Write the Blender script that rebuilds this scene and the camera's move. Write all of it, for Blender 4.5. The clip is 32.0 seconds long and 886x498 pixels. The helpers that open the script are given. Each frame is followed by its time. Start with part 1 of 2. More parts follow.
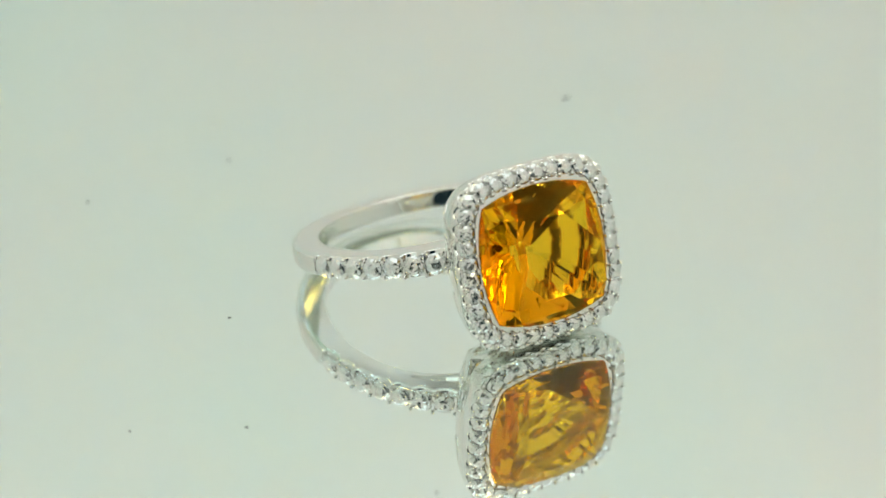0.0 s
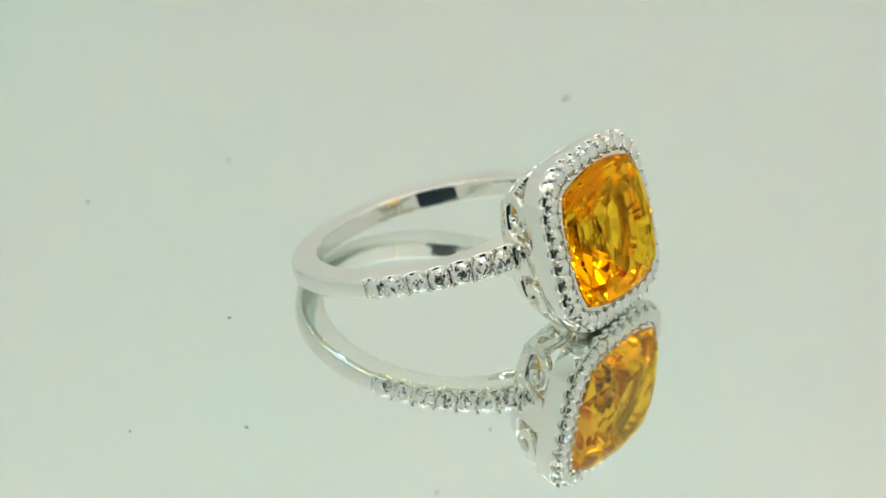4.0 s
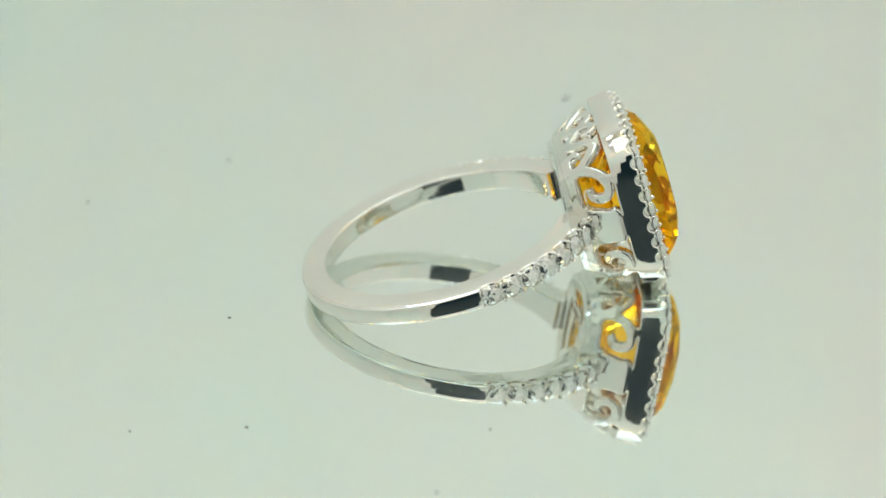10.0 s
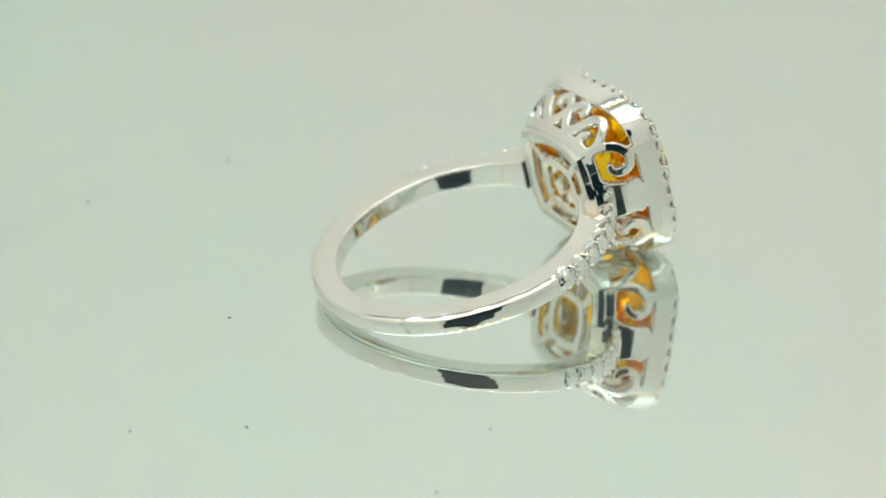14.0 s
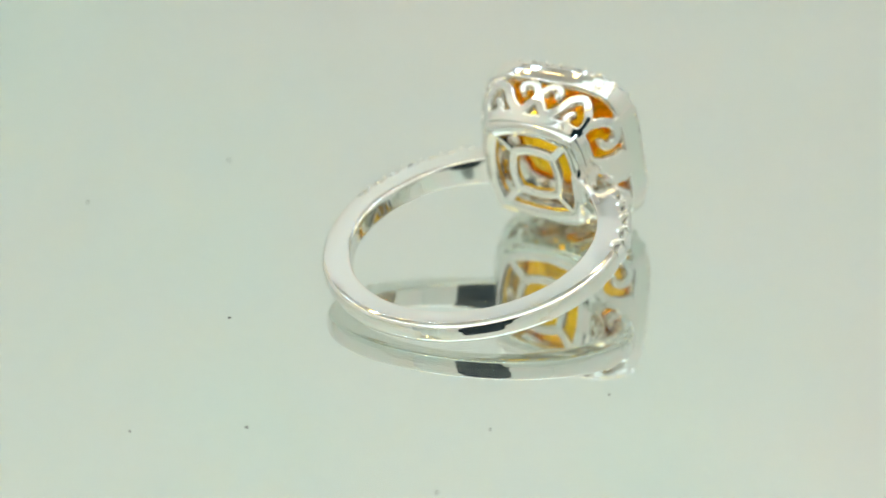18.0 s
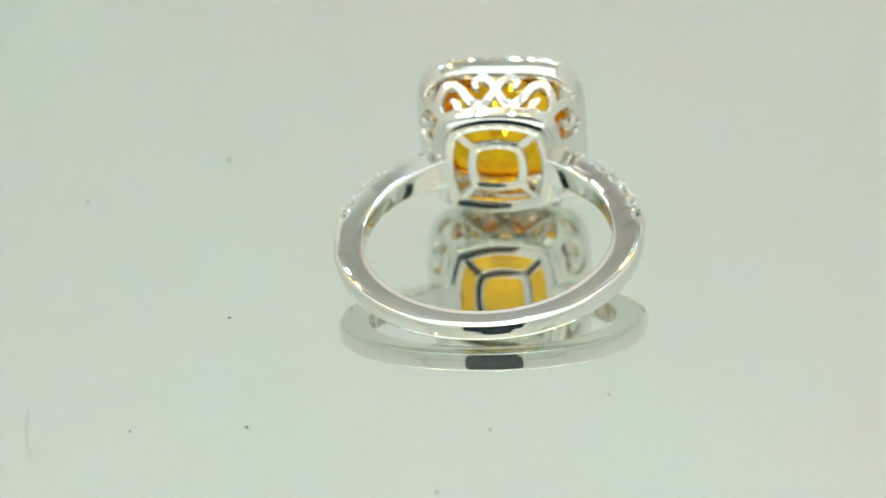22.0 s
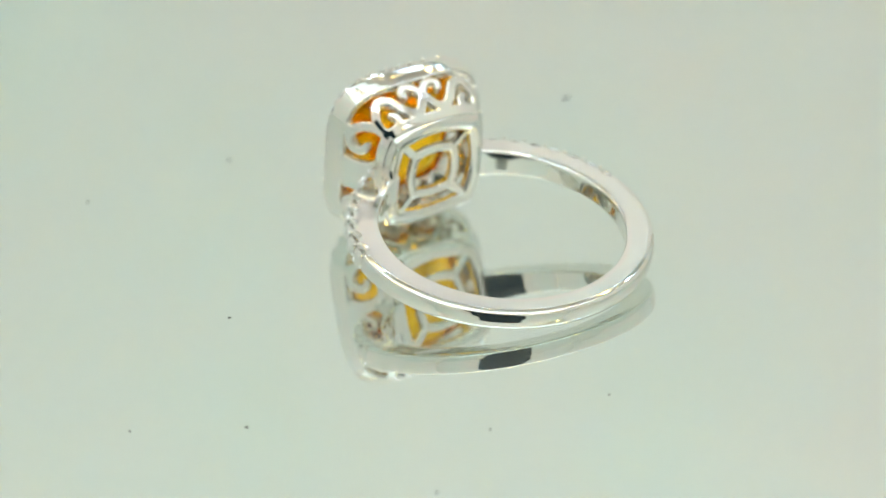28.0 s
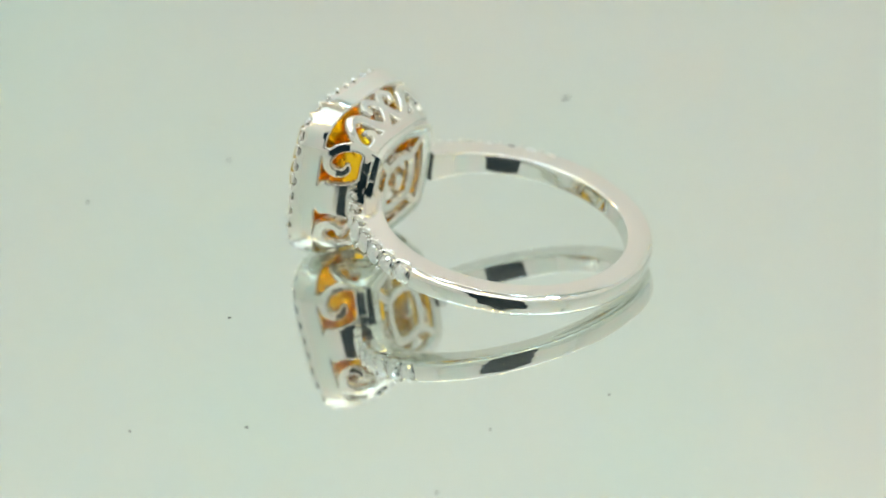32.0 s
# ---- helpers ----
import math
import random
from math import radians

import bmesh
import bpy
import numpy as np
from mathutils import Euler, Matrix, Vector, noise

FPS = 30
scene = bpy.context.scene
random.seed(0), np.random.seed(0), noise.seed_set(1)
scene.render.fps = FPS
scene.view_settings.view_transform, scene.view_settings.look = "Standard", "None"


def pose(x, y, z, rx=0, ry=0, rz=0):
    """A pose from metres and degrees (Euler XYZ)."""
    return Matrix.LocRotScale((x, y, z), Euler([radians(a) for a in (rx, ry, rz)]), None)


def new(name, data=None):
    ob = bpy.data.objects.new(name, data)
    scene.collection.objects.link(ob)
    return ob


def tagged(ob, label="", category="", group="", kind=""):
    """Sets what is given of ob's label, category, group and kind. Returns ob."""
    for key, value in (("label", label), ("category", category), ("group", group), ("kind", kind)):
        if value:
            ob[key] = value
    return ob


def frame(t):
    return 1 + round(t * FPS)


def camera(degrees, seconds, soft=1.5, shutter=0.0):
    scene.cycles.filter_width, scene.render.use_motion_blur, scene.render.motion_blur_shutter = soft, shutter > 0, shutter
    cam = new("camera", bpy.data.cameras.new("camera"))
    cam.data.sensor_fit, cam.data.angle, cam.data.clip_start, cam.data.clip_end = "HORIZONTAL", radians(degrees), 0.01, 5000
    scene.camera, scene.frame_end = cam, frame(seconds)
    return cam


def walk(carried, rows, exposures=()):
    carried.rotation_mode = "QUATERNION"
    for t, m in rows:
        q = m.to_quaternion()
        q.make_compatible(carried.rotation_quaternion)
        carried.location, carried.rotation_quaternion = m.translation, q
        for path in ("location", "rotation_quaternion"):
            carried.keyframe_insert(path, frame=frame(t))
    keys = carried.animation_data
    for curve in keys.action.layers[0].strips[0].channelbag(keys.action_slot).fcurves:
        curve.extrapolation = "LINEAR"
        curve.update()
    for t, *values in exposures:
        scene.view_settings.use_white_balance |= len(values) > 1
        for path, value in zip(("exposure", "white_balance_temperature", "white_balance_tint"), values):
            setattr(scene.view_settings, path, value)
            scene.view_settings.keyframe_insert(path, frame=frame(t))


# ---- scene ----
cam = camera(16.0, 32.0, soft=1.5)
CAM = pose(0.0, -0.19586, 0.09140, 65.292, 2.889, -0.740)
walk(cam, [(0.0, CAM), (32.0, CAM)], exposures=[(0.0, 0.0), (32.0, 0.0)])

cam.data.dof.use_dof, cam.data.dof.focus_distance, cam.data.dof.aperture_fstop = True, 0.207, 33.0

# light bounces on between the metal, the stones and the mirror
scene.cycles.max_bounces, scene.cycles.glossy_bounces, scene.cycles.transmission_bounces, scene.cycles.transparent_max_bounces = 20, 12, 16, 20

MM = 0.001

# ---- light ----
world = bpy.data.worlds.new("dim_room")
scene.world = world
world.use_nodes = True
world.node_tree.nodes["Background"].inputs[0].default_value = (0.02, 0.045, 0.055, 1)
world.node_tree.nodes["Background"].inputs[1].default_value = 0.4

# fill lamp added under the tent top; it brightens the ceiling and the walls
fill_light = bpy.data.lights.new("ceiling_fill", "AREA")
fill_light.shape, fill_light.size, fill_light.size_y, fill_light.energy = "RECTANGLE", 0.36, 0.24, 0.245
fill_light.color = (0.87, 1.0, 1.04)
fill_ob = new("ceiling_fill_lamp", fill_light)
fill_ob.matrix_world = pose(0, -0.01, 0.298)


# ---- materials ----
def shader(name):
    m = bpy.data.materials.new(name)
    m.use_nodes = True
    nodes, links = m.node_tree.nodes, m.node_tree.links
    return m, nodes, links, nodes["Principled BSDF"]


def noise_tex(nodes, links, scale, detail=4.0):
    co = nodes.new("ShaderNodeTexCoord")
    n = nodes.new("ShaderNodeTexNoise")
    n.inputs["Scale"].default_value, n.inputs["Detail"].default_value = scale, detail
    links.new(co.outputs["Object"], n.inputs["Vector"])
    return n


def ramp(nodes, links, source, lo, hi, a=0.3, b=0.7):
    r = nodes.new("ShaderNodeMapRange")
    r.inputs["From Min"].default_value, r.inputs["From Max"].default_value = a, b
    r.inputs["To Min"].default_value, r.inputs["To Max"].default_value = lo, hi
    links.new(source, r.inputs["Value"])
    return r.outputs["Result"]


def white_gold():
    m, nodes, links, p = shader("white_gold")
    p.inputs["Base Color"].default_value = (0.855, 0.835, 0.80, 1)
    p.inputs["Metallic"].default_value = 1.0
    n = noise_tex(nodes, links, 900.0)
    links.new(ramp(nodes, links, n.outputs["Fac"], 0.02, 0.05), p.inputs["Roughness"])
    fine = noise_tex(nodes, links, 5000.0, 2.0)
    bump = nodes.new("ShaderNodeBump")
    bump.inputs["Strength"].default_value, bump.inputs["Distance"].default_value = 0.02, 0.00002
    links.new(fine.outputs["Fac"], bump.inputs["Height"])
    links.new(bump.outputs["Normal"], p.inputs["Normal"])
    return m


def thin_glass():
    m, nodes, links, p = shader("clear_glass")
    clear, gloss, mix = nodes.new("ShaderNodeBsdfTransparent"), nodes.new("ShaderNodeBsdfGlossy"), nodes.new("ShaderNodeMixShader")
    clear.inputs["Color"].default_value = (0.99, 1.0, 0.99, 1)
    gloss.inputs["Roughness"].default_value = 0.0
    mix.inputs["Fac"].default_value = 0.05
    links.new(clear.outputs["BSDF"], mix.inputs[1])
    links.new(gloss.outputs["BSDF"], mix.inputs[2])
    links.new(mix.outputs["Shader"], nodes["Material Output"].inputs["Surface"])
    return m


def citrine():
    m, nodes, links, p = shader("citrine")
    g = nodes.new("ShaderNodeBsdfGlass")
    g.inputs["Color"].default_value = (1.0, 0.765, 0.15, 1)
    g.inputs["IOR"].default_value = 1.52
    g.inputs["Roughness"].default_value = 0.0
    links.new(g.outputs["BSDF"], nodes["Material Output"].inputs["Surface"])
    return m


def diamond():
    """Clear stone over bright metal; small cells stand for the facets seen through one another."""
    m, nodes, links, p = shader("diamond")
    g, s, mix = nodes.new("ShaderNodeBsdfGlass"), nodes.new("ShaderNodeBsdfGlossy"), nodes.new("ShaderNodeMixShader")
    g.inputs["IOR"].default_value, g.inputs["Roughness"].default_value = 1.9, 0.0
    s.inputs["Color"].default_value, s.inputs["Roughness"].default_value = (0.98, 0.975, 0.97, 1), 0.04
    mix.inputs["Fac"].default_value = 0.68
    co, info, geo = nodes.new("ShaderNodeTexCoord"), nodes.new("ShaderNodeObjectInfo"), nodes.new("ShaderNodeNewGeometry")
    cells = nodes.new("ShaderNodeTexVoronoi")
    cells.inputs["Scale"].default_value = 4800.0
    shift, half, size, add, unit = [nodes.new("ShaderNodeVectorMath") for i in range(5)]
    shift.operation, half.operation, size.operation, add.operation, unit.operation = "ADD", "SUBTRACT", "SCALE", "ADD", "NORMALIZE"
    links.new(co.outputs["Object"], shift.inputs[0])
    links.new(info.outputs["Random"], shift.inputs[1])
    links.new(shift.outputs[0], cells.inputs["Vector"])
    links.new(cells.outputs["Color"], half.inputs[0])
    half.inputs[1].default_value = (0.5, 0.5, 0.5)
    links.new(half.outputs[0], size.inputs[0])
    size.inputs["Scale"].default_value = 0.42
    links.new(size.outputs[0], add.inputs[0])
    links.new(geo.outputs["Normal"], add.inputs[1])
    links.new(add.outputs[0], unit.inputs[0])
    links.new(unit.outputs[0], s.inputs["Normal"])
    links.new(g.outputs["BSDF"], mix.inputs[1])
    links.new(s.outputs["BSDF"], mix.inputs[2])
    links.new(mix.outputs["Shader"], nodes["Material Output"].inputs["Surface"])
    return m


def mirror_glass():
    m, nodes, links, p = shader("mirror_glass")
    p.inputs["Base Color"].default_value = (0.905, 0.95, 0.945, 1)
    p.inputs["Metallic"].default_value = 0.96
    n = noise_tex(nodes, links, 14.0)
    links.new(ramp(nodes, links, n.outputs["Fac"], 0.004, 0.02), p.inputs["Roughness"])
    return m


def plain(name, colour, rough=0.8, scale=30.0, amount=0.03):
    m, nodes, links, p = shader(name)
    n = noise_tex(nodes, links, scale)
    mix = nodes.new("ShaderNodeMix")
    mix.data_type = "RGBA"
    mix.inputs["A"].default_value = (*[max(0, c - amount) for c in colour], 1)
    mix.inputs["B"].default_value = (*[min(1, c + amount) for c in colour], 1)
    links.new(n.outputs["Fac"], mix.inputs["Factor"])
    links.new(mix.outputs["Result"], p.inputs["Base Color"])
    p.inputs["Roughness"].default_value = rough
    return m


def tinted(name, one, two, scale):
    """Cloth that drifts between two faint tints, with a fine weave."""
    m, nodes, links, p = shader(name)
    mix = nodes.new("ShaderNodeMix")
    mix.data_type = "RGBA"
    mix.inputs["A"].default_value, mix.inputs["B"].default_value = (*one, 1), (*two, 1)
    n = noise_tex(nodes, links, scale, 3.0)
    links.new(ramp(nodes, links, n.outputs["Fac"], 0.0, 1.0, 0.35, 0.65), mix.inputs["Factor"])
    links.new(mix.outputs["Result"], p.inputs["Base Color"])
    p.inputs["Roughness"].default_value = 0.9
    weave = noise_tex(nodes, links, 1500.0, 2.0)
    bump = nodes.new("ShaderNodeBump")
    bump.inputs["Strength"].default_value, bump.inputs["Distance"].default_value = 0.3, 0.0003
    links.new(weave.outputs["Fac"], bump.inputs["Height"])
    links.new(bump.outputs["Normal"], p.inputs["Normal"])
    return m


def glowing(name, colour, strength):
    m, nodes, links, p = shader(name)
    p.inputs["Base Color"].default_value = (0.8, 0.8, 0.8, 1)
    p.inputs["Emission Color"].default_value = (*colour, 1)
    p.inputs["Emission Strength"].default_value = strength
    return m


GOLD = white_gold()
CITRINE = citrine()
DIAMOND = diamond()
MIRROR = mirror_glass()
FABRIC = tinted("white_fabric", (0.85, 0.80, 0.785), (0.775, 0.835, 0.80), 11.0)
DARK = plain("black_felt", (0.03, 0.035, 0.037), 0.9, 40.0, 0.01)
WORN = plain("worn_metal", (0.36, 0.35, 0.34), 0.5, 3000.0, 0.08)
DUST = plain("grey_dust", (0.07, 0.07, 0.065), 0.9, 4000.0, 0.03)
LINT = plain("grey_lint", (0.46, 0.47, 0.45), 0.9, 4000.0, 0.05)
WARM_LED = glowing("warm_led_glow", (1.0, 0.65, 0.185), 38.5)
COOL_LED = glowing("cool_led_glow", (0.68, 1.0, 1.31), 36.0)
PLATE = thin_glass()


# ---- mesh tools ----
def mesh_of(name, bm, material, sharp=None):
    me = bpy.data.meshes.new(name)
    bmesh.ops.recalc_face_normals(bm, faces=bm.faces)
    bm.to_mesh(me)
    bm.free()
    me.materials.append(material)
    if sharp is not None:
        for poly in me.polygons:
            poly.use_smooth = True
        me.set_sharp_from_angle(angle=radians(sharp))
    return me


def part(name, bm, material, parent, label="", sharp=None):
    ob = new(name, mesh_of(name, bm, material, sharp))
    ob.parent = parent
    if label:
        tagged(ob, label)
    return ob


def shared(name, me, parent, m, label=""):
    ob = new(name, me)
    ob.parent = parent
    ob.matrix_local = m
    if label:
        tagged(ob, label)
    return ob


def box_bm(x0, x1, y0, y1, z0, z1):
    bm = bmesh.new()
    bmesh.ops.create_cube(bm, size=1.0, matrix=Matrix.Translation(((x0 + x1) / 2, (y0 + y1) / 2, (z0 + z1) / 2)) @ Matrix.Diagonal((x1 - x0, y1 - y0, z1 - z0, 1)))
    return bm


def loft(rings, closed=True, caps=False):
    """Skin over rings of points in millimetres; each ring is a closed profile, the rings run along the sweep."""
    bm = bmesh.new()
    vs = [[bm.verts.new(Vector(p) * MM) for p in ring] for ring in rings]
    n, k = len(vs), len(vs[0])
    for i in range(n if closed else n - 1):
        a, b = vs[i], vs[(i + 1) % n]
        for j in range(k):
            bm.faces.new((a[j], a[(j + 1) % k], b[(j + 1) % k], b[j]))
    if caps and not closed:
        bm.faces.new(vs[0])
        bm.faces.new(vs[-1])
    return bm


def rounded(poly, radius, seg=4, least=25):
    """The closed profile with its corners rounded; corners flatter than least degrees stay as they are."""
    out = []
    n = len(poly)
    for i in range(n):
        o, p, q = Vector(poly[i - 1]), Vector(poly[i]), Vector(poly[(i + 1) % n])
        a, b = o - p, q - p
        turn = math.pi - a.angle(b)
        if turn < radians(least):
            out.append(tuple(p))
            continue
        cut = min(radius * math.tan(turn / 2), a.length * 0.45, b.length * 0.45)
        start, end = p + a.normalized() * cut, p + b.normalized() * cut
        for k in range(seg + 1):
            t = k / seg
            out.append(tuple(start * (1 - t) ** 2 + p * (2 * t * (1 - t)) + end * t * t))
    return out


def cushion(half, a, power=4.0):
    """A point (l, w) on a cushion outline with that half width, at the angle a."""
    c, s = math.cos(a), math.sin(a)
    r = half / (abs(c) ** power + abs(s) ** power) ** (1 / power)
    return r * c, r * s


def bowed(half, a, power=0.0):
    """A cushion outline with bowed sides and tight corners."""
    a4 = (a + math.pi / 4) % (math.pi / 2) - math.pi / 4
    bow = half * 2.4
    c, s = math.cos(a4), math.sin(a4)
    k = half - bow
    r = k * c + math.sqrt(bow * bow - (k * s) ** 2)
    l, w = cushion(half, a, 4.6)
    r = min(r, 0.35 * r + 0.65 * math.hypot(l, w) * 1.03)
    return r * math.cos(a), r * math.sin(a)


def cushion_ring(profile, steps=120, bend=0.0):
    """A frame that follows the cushion outline; profile: closed list of (half, u)."""
    rings = []
    profile = rounded(profile, 0.15, 4)
    for i in range(steps):
        a = 2 * math.pi * i / steps
        ring = []
        for half, u in profile:
            l, w = bowed(half, a)
            ring.append((u - bend * l * l, l, w))
        rings.append(ring)
    return loft(rings)


# ---- the light tent and its mirror floor ----
def setting():
    floor = part("floor", box_bm(-0.24, 0.24, -0.30, 0.27, -0.006, MIRROR_Z * MM), MIRROR, None)
    tagged(floor, "silvered greenish mirror under a clear glass plate", "mirror", kind="structure")
    bm = box_bm(-0.24, 0.24, -0.30, 0.27, (MIRROR_Z + 0.004) * MM, TOP * MM)
    bm.faces.ensure_lookup_table()
    bmesh.ops.delete(bm, geom=[f for f in bm.faces if f.normal.z < -0.5], context="FACES")
    pane = part("floor_glass", bm, PLATE, None)
    pane.visible_shadow = False
    tagged(pane, "clear glass plate over a mirror with faint dust", "glass plate", kind="structure")
    for name, b in (("wall_west", (-0.206, -0.2, -0.16, 0.25, TOP * MM, 0.3)), ("wall_east", (0.2, 0.206, -0.16, 0.25, TOP * MM, 0.3)),
                    ("wall_north", (-0.2, 0.2, 0.244, 0.25, TOP * MM, 0.3))):
        tagged(part(name, box_bm(*b), FABRIC, None), "white fabric wall of a photo light tent", "wall", kind="structure")
    tagged(part("ceiling", box_bm(-0.206, 0.206, -0.166, 0.25, 0.3, 0.306), FABRIC, None), "white fabric top of a photo light tent", "ceiling", kind="structure")
    # front cloth with the opening that the camera looks through
    wall = part("wall_south", front_cloth(), FABRIC, None)
    tagged(wall, "white fabric front of a light tent with a camera opening", "wall", kind="structure")


def front_cloth():
    """The front of the tent, with a round-topped opening cut down to its foot."""
    near, far, r, mid = -166.0, -160.0, OPEN_X * 1000, (OPEN_Z - OPEN_X) * 1000
    pairs = [((-r, 0), (-206, 0)), ((-r, mid), (-206, mid))]
    for k in range(1, 24):
        a = math.pi * (1 - k / 24)
        edge = (-206, mid + (300 - mid) * k / 6) if k <= 6 else (206, mid + (300 - mid) * (24 - k) / 6) if k >= 18 else (-206 + 412 * (k - 6) / 12, 300)
        pairs.append(((r * math.cos(a), mid + r * math.sin(a)), edge))
    pairs += [((r, mid), (206, mid)), ((r, 0), (206, 0))]
    return loft([[(i[0], near, i[1]), (o[0], near, o[1]), (o[0], far, o[1]), (i[0], far, i[1])] for i, o in pairs], closed=False, caps=True)


TOP, MIRROR_Z = -0.12, -0.45
OPEN_X, OPEN_Z = 0.055, 0.16


def led_strip(y, z, material, label, count=15):
    strip = part("led_strip", box_bm(-0.185, 0.185, y - 0.011, y + 0.011, z, z + 0.002), FABRIC, None)
    tagged(strip, label, "led strip", "led strips of the tent")
    bm = bmesh.new()
    bmesh.ops.create_cone(bm, cap_ends=True, segments=14, radius1=0.0036, radius2=0.0038, depth=0.0004)
    me = mesh_of("diode", bm, material)
    for i in range(count):
        shared("diode", me, strip, Matrix.Translation((-0.175 + 0.35 * i / (count - 1), y, z - 0.0003)))


def dust():
    bm = bmesh.new()
    bmesh.ops.create_icosphere(bm, subdivisions=2, radius=1.0)
    for v in bm.verts:
        v.co *= 0.8 + 0.5 * noise.noise(v.co * 1.7)
        v.co.z *= 0.04
    me = mesh_of("dust_speck", bm, DUST)
    for x, y, r in ((7.83, 29.97, 0.29), (-19.29, 27.13, 0.14), (-17.87, 21.09, 0.16), (-27.9, 14.52, 0.16), (-31.94, 13.31, 0.13),
                    (-16.53, -6.1, 0.12), (-14.7, -22.01, 0.13), (0.54, -23.96, 0.1), (-22.05, -21.75, 0.1), (19.98, 8.83, 0.08),
                    (8.17, -20.1, 0.09), (-34.92, 31.41, 0.1), (-29.27, 45.74, 0.12), (-2.89, -31.6, 0.12)):
        ob = new("dust_speck", me)
        ob.matrix_world = Matrix.Translation((x * MM, (y + 0.9) * MM, (MIRROR_Z + 0.009) * MM)) @ pose(0, 0, 0, 0, 0, 40 * x) @ Matrix.Diagonal((1.3 * r * MM, 1.3 * r * MM, r * MM, 1))
        tagged(ob, "tiny grey dust speck on the mirror glass", "dust", "dust on the mirror")


def fibre():
    """A fine hair that lies on the turning plate."""
    rings = []
    line = smooth_line([Vector((x, y, TOP + 0.03)) for x, y in ((-20.32, 26.54), (-22.54, 26.29), (-24.57, 25.76), (-26.11, 25.30), (-26.55, 24.74), (-27.20, 24.17))], 6)
    for i, p in enumerate(line):
        t = (line[min(i + 1, len(line) - 1)] - line[max(i - 1, 0)]).normalized()
        d = Vector((-t.y, t.x, 0))
        rings.append([p + (d * math.cos(a) + Vector((0, 0, 1)) * math.sin(a)) * 0.022 for a in (0, 1.57, 3.14, 4.71)])
    hair = part("lint_fibre", loft(rings, closed=False, caps=True), LINT, None)
    return tagged(hair, "fine grey lint fibre lying on the glass plate", "lint")


# ---- the ring: u points to the head, l sideways, w along the finger; millimetres ----
INNER = 8.42


def interp(x, table):
    for (x0, y0), (x1, y1) in zip(table, table[1:]):
        if x <= x1:
            k = max(0.0, (x - x0) / (x1 - x0))
            return y0 + k * (y1 - y0)
    return table[-1][1]


def band_half(phi):
    return interp(phi, ((25, 0.95), (40, 0.89), (60, 0.78), (90, 0.73), (180, 0.69)))


def inner_half(phi):
    """Half width of the shank's inner face, which flares where it runs into the head."""
    return band_half(phi) + interp(phi, ((24, 0.2), (30, 0.13), (38, 0.05), (50, 0.0), (180, 0.0)))


def band_outer(phi):
    return interp(phi, ((25, 10.75), (45, 10.62), (84, 10.58), (110, 10.45), (180, 10.21)))


PAVE0, PAVE1, PAVE = 83.0, 26.5, 7


def band():
    """The shank; where stones are set its two edges dip in a scallop beside every stone."""
    rings = []
    step = (PAVE0 - PAVE1) / PAVE
    angles = [24.0, PAVE1] + [PAVE1 + step * i / 14 for i in range(1, PAVE * 14 + 1)] + [PAVE0 + 0.15]
    plain_run = [PAVE0 + 0.15 + (180 - PAVE0 - 0.15) * i / 50 for i in range(1, 51)]
    full = angles + plain_run
    full += [360 - p for p in reversed(full[:-1])]
    for phi in full:
        p = min(phi, 360 - phi)
        b, bi, ro = band_half(p), inner_half(p), band_outer(p)
        if p <= PAVE0 + 0.01:
            x = (((p - PAVE1) / step) % 1.0 - 0.5) * 2 if p > PAVE1 + 0.001 else 1.0
            cut = math.sqrt(max(0.0, 1 - (x / 0.86) ** 2))
            edge, mid = ro - 0.22 - 0.28 * cut, ro - 0.12 - 0.3 * cut
            half = [(INNER, 0.0), (INNER, bi * 0.45), (INNER + 0.005, bi - 0.015), (INNER + 0.45, (b + bi) / 2), (INNER + 0.8, b), (edge - 0.3, b), (edge - 0.05, b - 0.04), (edge, b - 0.09), (mid, b * 0.6), (mid, 0.0)]
        else:
            half = [(INNER, 0.0), (INNER, bi * 0.45), (INNER + 0.005, bi - 0.015), (INNER + 0.45, (b + bi) / 2), (INNER + 0.8, b), (ro - 0.52, b), (ro - 0.27, b - 0.04), (ro - 0.09, b - 0.13), (ro - 0.02, b * 0.45), (ro, 0.0)]
        prof = rounded(half + [(r, -w) for r, w in half[-2:0:-1]], 0.27, 5, -1)
        a = radians(phi)
        rings.append([(r * math.cos(a), r * math.sin(a), w) for r, w in prof])
    return loft(rings, closed=False, caps=True)


LEVELS = ((8.3, 3.9), (8.9, 4.27), (9.3, 4.55), (9.75, 4.83), (10.2, 5.1), (10.6, 5.29), (11.0, 5.46), (11.35, 5.59), (11.7, 5.7), (12.0, 5.78), (12.4, 5.87), (12.9, 5.95), (13.3, 5.98), (13.6, 5.97))


def on_gallery(side, s, u, levels=LEVELS):
    """The point of the bowl of the gallery at height u and at s along one of its four sides."""
    h = interp(u, levels)
    c = max(h ** 4 - s ** 4, 0.0) ** 0.25
    return {0: Vector((u, c, s)), 1: Vector((u, -c, s)), 2: Vector((u, s, c)), 3: Vector((u, s, -c))}[side]


def smooth_line(pts, steps=7):
    out = []
    for i in range(len(pts) - 1):
        p = [Vector(pts[max(0, min(len(pts) - 1, j))]) for j in (i - 1, i, i + 1, i + 2)]
        for k in range(steps):
            t = k / steps
            out.append(0.5 * (2 * p[1] + (p[2] - p[0]) * t + (2 * p[0] - 5 * p[1] + 4 * p[2] - p[3]) * t * t + (3 * p[1] - p[0] - 3 * p[2] + p[3]) * t ** 3))
    out.append(Vector(pts[-1]))
    return out


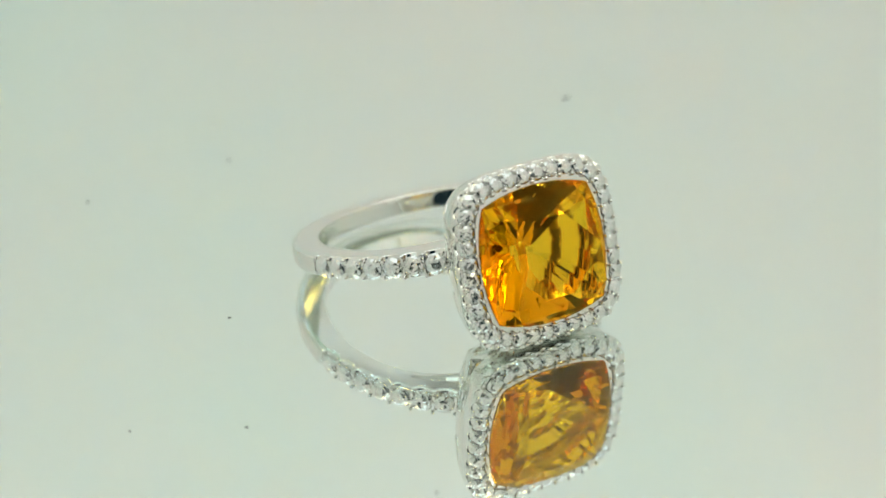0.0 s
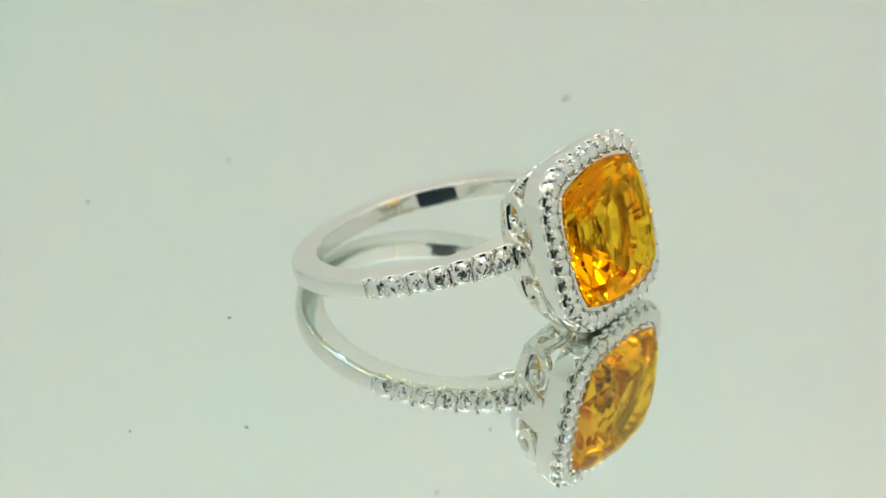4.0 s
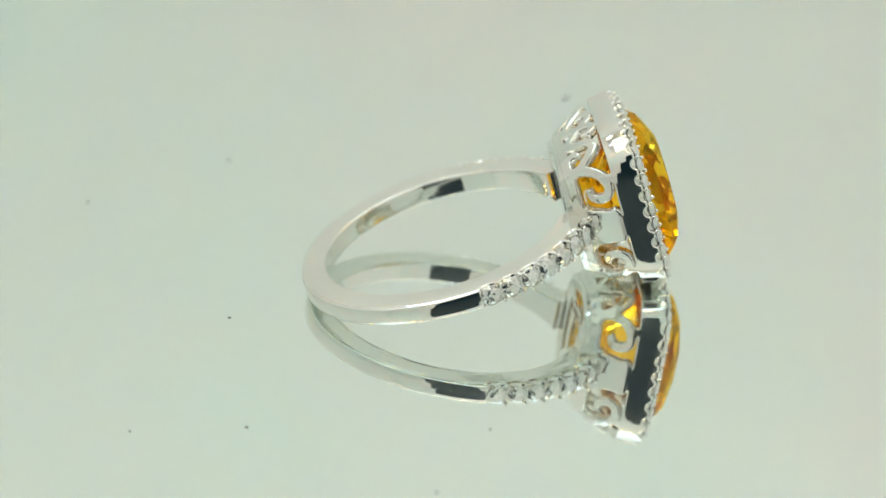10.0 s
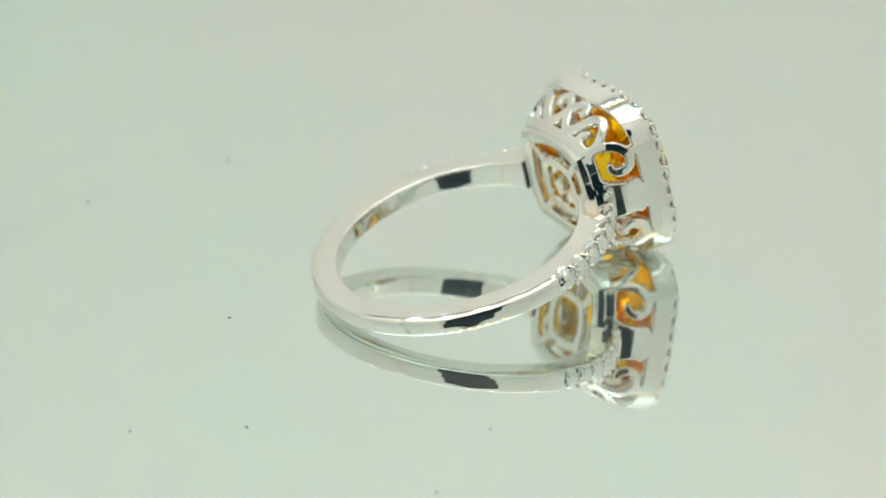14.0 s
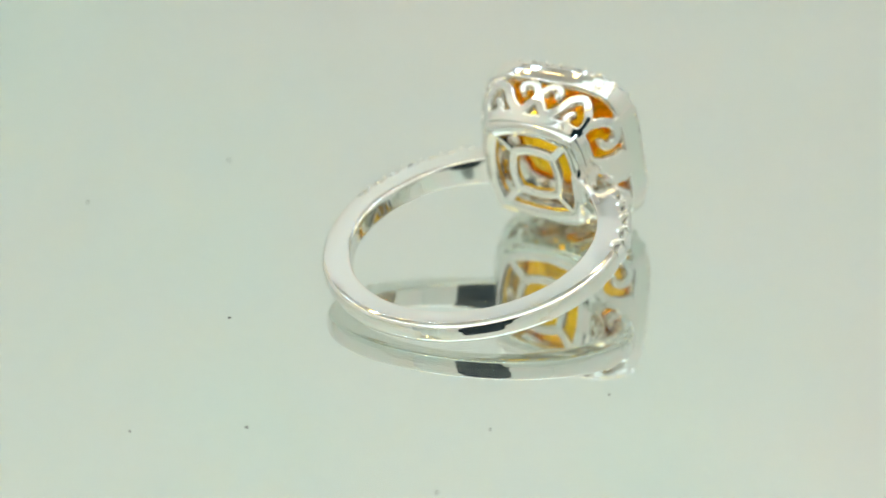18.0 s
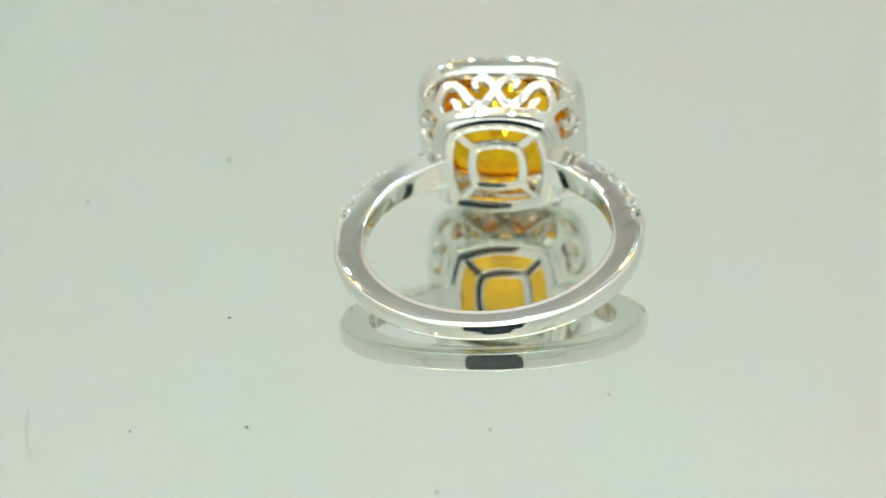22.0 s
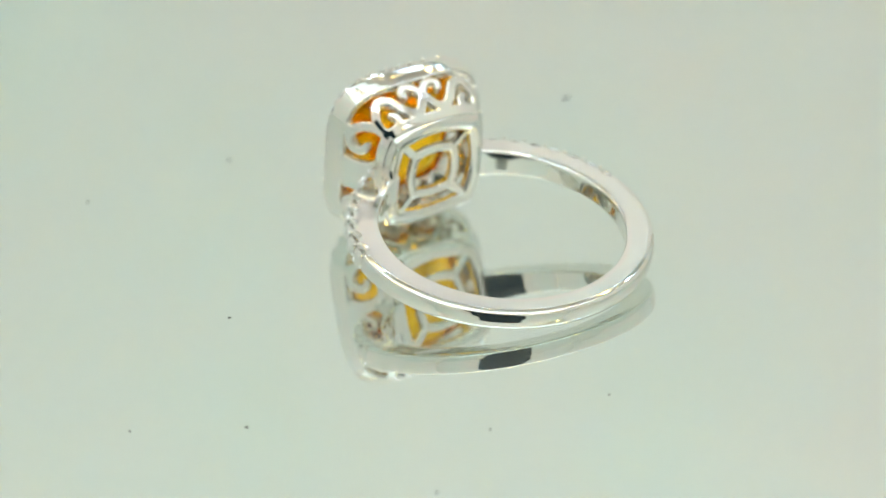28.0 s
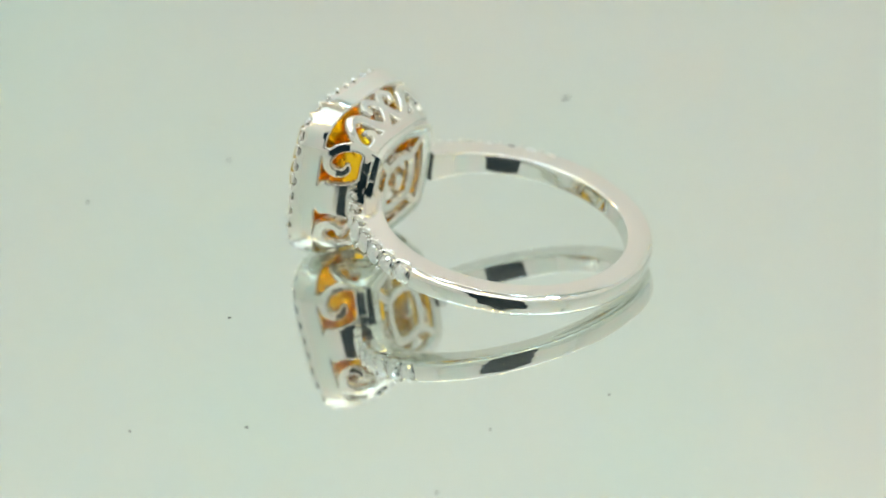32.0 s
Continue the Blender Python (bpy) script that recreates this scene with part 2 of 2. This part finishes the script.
def ring_of_gallery(count, u):
    """Points round the bowl at height u, at equal steps of its outline."""
    h = interp(u, LEVELS)
    return [(u, p.y * h / 5.3, p.z * h / 5.3) for p, t, out in outline_steps(5.3, count)]


def cutouts(grid):
    """How far each point of the bowl lies outside the metal left standing by the pierced scrollwork."""
    blobs = []
    for side in (0, 1):
        for flip in (1, -1):
            blobs.append((side, spiral_line(flip), ((0, 0.78), (0.3, 0.72), (0.8, 0.64), (0.95, 0.54), (1, 0.42))))
            blobs.append((side, smooth_line([(flip * a, b) for a, b in ((3.3, 10.95), (3.45, 11.3), (3.45, 11.8))]), ((0, 0.3), (1, 0.75))))
            blobs.append((side, smooth_line([(flip * a, b) for a, b in ((0.6, 9.3), (0.58, 10.2), (0.42, 11.0), (0.4, 11.9))]), ((0, 1.35), (0.5, 1.3), (0.75, 1.0), (1, 0.85))))
    for side in (2, 3):
        for flip in (1, -1):
            pts = [(3.0, 9.85), (2.62, 9.5), (2.85, 8.95), (3.55, 9.0), (4.05, 9.95), (3.5, 10.95), (2.62, 10.72), (1.98, 9.95), (1.35, 9.5), (0.8, 9.5), (0.35, 9.98), (0.0, 10.55), (-0.55, 11.2), (-1.08, 11.36), (-1.5, 11.02), (-1.36, 10.66)]
            blobs.append((side, smooth_line([(flip * a, b) for a, b in pts]), ((0, 0.42), (0.08, 0.6), (0.5, 0.7), (0.9, 0.56), (1, 0.44))))
    total = np.zeros(grid.shape[:-1])
    soft = 0.035
    for side, line, widths in blobs:
        n = len(line)
        near = np.full(total.shape, 9.0)
        for i, (a, u) in enumerate(line):
            away = np.sqrt(((grid - np.array(on_gallery(side, a, u))) ** 2).sum(-1)) - interp(i / (n - 1), widths) / 2
            near = np.minimum(near, away)
        total += np.exp(-np.clip(near, -1, 1) / soft)
    for edge in (grid[..., 0] - 9.28, RIM_LOW - grid[..., 0]):
        total += np.exp(-np.clip(edge, -1, 1) / soft)
    solid = -soft * np.log(total)
    # round notches in the upper edge, one under every halo stone
    h = interp(13.5, LEVELS) / 5.3
    for k, (p, t, out) in enumerate(outline_steps(5.3, STONES * 2)):
        if k % 2:
            away = 0.35 - np.sqrt(((grid - np.array((13.47, p.y * h, p.z * h))) ** 2).sum(-1))
            solid = np.maximum(solid, away)
    return np.maximum(solid, np.maximum(grid[..., 0] - 13.45, 8.63 - grid[..., 0]))


RIM_LOW = 11.66


def gallery():
    """The pierced bowl under the halo: one sheet of metal, its openings cut clean through with softened edges."""
    around, heights = 648, [8.6 + 4.88 * i / 92 for i in range(93)]
    grid = np.array([ring_of_gallery(around, u) for u in heights])
    d = cutouts(grid)
    du = np.gradient(grid, axis=0)
    dp = np.roll(grid, -1, axis=1) - np.roll(grid, 1, axis=1)
    nrm = np.cross(dp, du)
    nrm /= np.linalg.norm(nrm, axis=-1, keepdims=True)
    if (nrm[40, 0] * np.array((0, grid[40, 0, 1], grid[40, 0, 2]))).sum() < 0:
        nrm = -nrm
    verts, faces, index = [], [], {}

    def corner(i, j):
        j %= around
        key = (i, j)
        if key not in index:
            drop = 0.07 * max(0.0, 1 + min(0.0, d[i, j]) / 0.09) ** 2
            index[key] = len(verts)
            verts.append(tuple((grid[i, j] - drop * nrm[i, j]) * MM))
            verts.append(tuple((grid[i, j] - 0.55 * nrm[i, j]) * MM))
        return index[key]

    def crossing(i, j, k, m):
        j, m = j % around, m % around
        key = ((i, j), (k, m)) if (i, j) < (k, m) else ((k, m), (i, j))
        if key not in index:
            f = d[i, j] / (d[i, j] - d[k, m])
            p = grid[i, j] * (1 - f) + grid[k, m] * f
            n = nrm[i, j]
            index[key] = len(verts)
            verts.append(tuple((p - 0.07 * n) * MM))
            verts.append(tuple((p - 0.55 * n) * MM))
        return index[key]

    for i in range(len(heights) - 1):
        for j in range(around):
            cell = ((i, j), (i, j + 1), (i + 1, j + 1), (i + 1, j))
            inside = [d[a, b % around] < 0 for a, b in cell]
            if not any(inside):
                continue
            poly, cut = [], []
            for k in range(4):
                a, b = cell[k], cell[(k + 1) % 4]
                if inside[k]:
                    poly.append(corner(*a))
                if inside[k] != inside[(k + 1) % 4]:
                    x = crossing(*a, *b)
                    poly.append(x)
                    cut.append((x, inside[k]))
            faces.append(tuple(poly))
            faces.append(tuple(v + 1 for v in reversed(poly)))
            for (x, leaving), (y, other) in zip(cut[::2], cut[1::2]) if cut and cut[0][1] else zip(cut[1::2], cut[2::2] + cut[:1]):
                faces.append((y, x, x + 1, y + 1))
    me = bpy.data.meshes.new("gallery")
    me.from_pydata(verts, [], faces)
    me.validate()
    bm = bmesh.new()
    bm.from_mesh(me)
    bpy.data.meshes.remove(me)
    return bm


def spiral_line(flip):
    out = []
    for i in range(41):
        k = i / 40
        a = radians(-62 - 455 * k)
        r = interp(k, ((0, 2.1), (0.2, 1.62), (0.45, 1.25), (0.7, 0.97), (0.88, 0.55), (1, 0.3)))
        out.append((flip * (2.75 + r * math.sin(a)), 10.25 + r * math.cos(a)))
    return out


def under_frame(ring):
    label = "polished cushion-shaped under-gallery frame"
    part("base_wall", cushion_ring(((3.06, 8.56), (3.3, 8.46), (3.72, 8.42), (3.98, 8.56), (4.12, 8.9), (4.4, 9.36), (3.75, 9.4), (3.4, 9.05), (3.06, 9.0)), bend=0.02), GOLD, ring, label, 35)
    part("inner_bezel", cushion_ring(((1.46, 8.54), (1.6, 8.48), (1.98, 8.48), (2.1, 8.54), (2.1, 9.0), (1.46, 9.0)), bend=0.02), GOLD, ring, "", 35)
    for k in range(4):
        a = radians(45 + 90 * k)
        c, s = math.cos(a), math.sin(a)
        rings = []
        for r in (2.25, 3.0, 3.9):
            u = 8.54 - 0.02 * (r * c) ** 2
            rings.append([(u + du, r * c - dx * s, r * s + dx * c) for du, dx in ((-0.03, -0.2), (-0.03, 0.2), (0.06, 0.3), (0.45, 0.3), (0.45, -0.3), (0.06, -0.3))])
        part("corner_bar", loft(rings, closed=False, caps=True), GOLD, ring, "", 35)


STONES = 36


def outline_steps(half, count):
    """Points at equal steps along the cushion outline, with their tangent and outward direction."""
    fine = [cushion(half, 2 * math.pi * i / 2000) for i in range(2001)]
    run = [0.0]
    for p, q in zip(fine, fine[1:]):
        run.append(run[-1] + math.hypot(q[0] - p[0], q[1] - p[1]))
    out = []
    for k in range(count):
        i = int(np.searchsorted(run, k / count * run[-1], side="right")) - 1
        (l, w), (l2, w2) = fine[i], fine[min(i + 1, 2000)]
        t = Vector((0, l2 - l, w2 - w)).normalized()
        out.append((Vector((0, l, w)), t, Vector((0, t.z, -t.y))))
    return out


def notched_ring(profile, per=12):
    """A cushion frame whose outer edge dips under every stone; profile: (half, u, dip)."""
    steps = outline_steps(5.3, STONES * per)
    gap = 2 * 5.3 * 3.73 / STONES
    rings = []
    for k, (p, t, out) in enumerate(steps):
        x = ((k / per) % 1.0 - 0.5) * gap
        cut = math.sqrt(max(0.0, 0.39 ** 2 - x * x)) / 0.39
        a = math.atan2(p.z, p.y)
        rings.append([(u - dip * cut, *(bowed if half < 4.7 else cushion)(half - (0.14 * dip * cut if half > 5.9 else 0), a)) for half, u, dip in profile])
    return loft(rings)


def halo(ring):
    prof = ((5.84, 12.7, 0), (5.84, 13.02, 0), (5.76, 13.3, 0), (5.66, 13.42, 0), (5.6, 13.36, 0), (5.0, 13.42, 0), (4.86, 13.72, 0), (4.78, 13.79, 0), (4.68, 13.83, 0), (4.58, 13.84, 0), (4.47, 13.8, 0), (4.4, 13.3, 0))
    part("halo_plate", notched_ring(prof), GOLD, ring, "white gold halo with bead-set stones", 40)


def brilliant(name, r, material):
    """A small round brilliant: table, crown, girdle and a shallow pavilion; its axis is z, its girdle at 0."""
    bm = bmesh.new()
    pts = []
    for i in range(8):
        a = math.pi * (2 * i + 1) / 8
        pts.append((0.46 * r * math.cos(a), 0.46 * r * math.sin(a), 0.36 * r))
    for i in range(16):
        a = math.pi * i / 8
        pts.append((r * math.cos(a), r * math.sin(a), 0.0))
        pts.append((r * math.cos(a), r * math.sin(a), -0.04 * r))
    for i in range(8):
        a = math.pi * i / 4
        pts.append((0.5 * r * math.cos(a), 0.5 * r * math.sin(a), -0.5 * r))
        pts.append((0.76 * r * math.cos(a), 0.76 * r * math.sin(a), 0.22 * r))
    pts.append((0, 0, -0.85 * r))
    for p in pts:
        bm.verts.new(Vector(p) * MM)
    bmesh.ops.convex_hull(bm, input=bm.verts)
    return mesh_of(name, bm, material)


def bead_mesh(r):
    bm = bmesh.new()
    bmesh.ops.create_icosphere(bm, subdivisions=2, radius=r * MM)
    for v in bm.verts:
        v.co.z *= 1.4
    return mesh_of("bead", bm, GOLD, 180)


def facing(p, normal, along):
    """A pose at p (millimetres) with z along normal and x along the row."""
    z = Vector(normal).normalized()
    y = z.cross(Vector(along)).normalized()
    x = y.cross(z)
    m = Matrix((x, y, z)).transposed().to_4x4()
    return Matrix.Translation(Vector(p) * MM) @ m


def halo_stones(ring):
    me, bm = brilliant("halo_stone", 0.565, DIAMOND), bead_mesh(0.15)
    steps = outline_steps(5.3, STONES * 2)
    for k, (p, t, out) in enumerate(steps):
        nrm = Vector((1, 0, 0)) + out * 0.3
        if k % 2:
            shared("halo_stone", me, ring, facing(p + Vector((13.68, 0, 0)), nrm, t) @ pose(0, 0, 0, 0, 0, 37 * k))
        else:
            for side in (-0.5, 0.42):
                shared("bead", bm, ring, facing(p + out * side + Vector((13.74 - 0.3 * side, 0, 0)), nrm, t))


def band_stones(ring):
    me, bm = brilliant("band_stone", 0.71, DIAMOND), bead_mesh(0.15)
    step = (PAVE0 - PAVE1) / PAVE
    for sgn in (1, -1):
        for k in range(PAVE + 1):
            phi = PAVE0 - step * k
            mid = phi - step / 2
            if k < PAVE:
                a, ro = radians(mid) * sgn, band_outer(mid) - 0.1
                nrm = Vector((math.cos(a), math.sin(a), 0))
                size = band_half(mid) / 0.8
                shared("band_stone", me, ring, facing(nrm * ro, nrm, (-nrm.y, nrm.x, 0)) @ pose(0, 0, 0, 0, 0, 23 * k) @ Matrix.Scale(min(1.03, max(0.97, size)), 4))
            if 0 < k:
                a, ro, b = radians(phi) * sgn, band_outer(phi) - 0.1, band_half(phi)
                nrm = Vector((math.cos(a), math.sin(a), 0))
                for w in (-b + 0.16, b - 0.16):
                    shared("bead", bm, ring, facing(nrm * ro + Vector((0, 0, w)), nrm, (-nrm.y, nrm.x, 0)))


def gem(ring):
    bm = bmesh.new()
    pts = []

    def row(half, u, n, turn=0.0, power=4.0):
        for i in range(n):
            l, w = bowed(half, 2 * math.pi * (i + turn) / n) if power == 4.0 else cushion(half, 2 * math.pi * (i + turn) / n, power)
            pts.append((u, l, w))

    row(2.75, 15.42, 8, 0.5, 2.6)
    row(3.75, 14.98, 8, 0.0, 3.4)
    row(4.2, 14.55, 16, 0.5, 3.8)
    row(4.6, 14.0, 32)
    row(4.6, 13.84, 32)
    row(3.35, 12.62, 16, 0.5, 3.4)
    row(2.2, 11.45, 8, 0.0, 3.0)
    row(1.1, 10.45, 8, 0.5, 2.6)
    row(0.3, 9.8, 4, 0.5)
    for p in pts:
        bm.verts.new(Vector(p) * MM)
    bmesh.ops.convex_hull(bm, input=bm.verts)
    part("centre_gem", bm, CITRINE, ring, "faceted cushion-cut orange-yellow citrine")


def stamp(ring):
    """Worn hallmarks inside the band, too small to read."""
    bm = bmesh.new()
    bmesh.ops.create_cube(bm, size=1.0, matrix=Matrix.Diagonal((0.02 * MM, 0.1 * MM, 0.42 * MM, 1)))
    me = mesh_of("stamp_mark", bm, WORN)
    for phi in (110.5, 112.5, 116.0, 118.0, 120.0, 254.5, 258.0, 260.0, 263.0):
        a = radians(phi)
        shared("stamp_mark", me, ring, Matrix.Translation((8.5 * MM * math.cos(a), 8.5 * MM * math.sin(a), -0.28 * MM)) @ Matrix.Rotation(a, 4, "Z"))


def build_ring():
    ring = new("gem_ring")
    tagged(ring, "white gold ring with citrine and diamond halo on mirror", "ring")
    part("band", band(), GOLD, ring, "polished white gold band with flat sides", 35)
    under_frame(ring)
    halo(ring)
    part("gallery", gallery(), GOLD, ring, "polished white gold gallery pierced with scrolls", 50)
    gem(ring)
    halo_stones(ring)
    band_stones(ring)
    stamp(ring)
    return ring


setting()
for row in (-0.13, 0.015, 0.17):
    led_strip(row, 0.285, WARM_LED, "white strip of round warm light diodes under tent top")
    led_strip(row + 0.03, 0.285, COOL_LED, "white strip of round cool light diodes under tent top")
dust()
FIBRE = fibre()
RING = build_ring()


def ring_pose(t):
    turn = -61.089 + 6.5662 * t
    return pose(0, 0, 0, 0, 0, turn) @ pose(-1.772 * MM, -1.309 * MM, 2.764 * MM, 0, -12.479, 0)


def motions():
    walk(FIBRE, [(float(t), pose(0, 0, 0, 0, 0, -61.089 + 6.5662 * t)) for t in range(33)])
    walk(RING, [(float(t), ring_pose(t)) for t in range(33)])


motions()
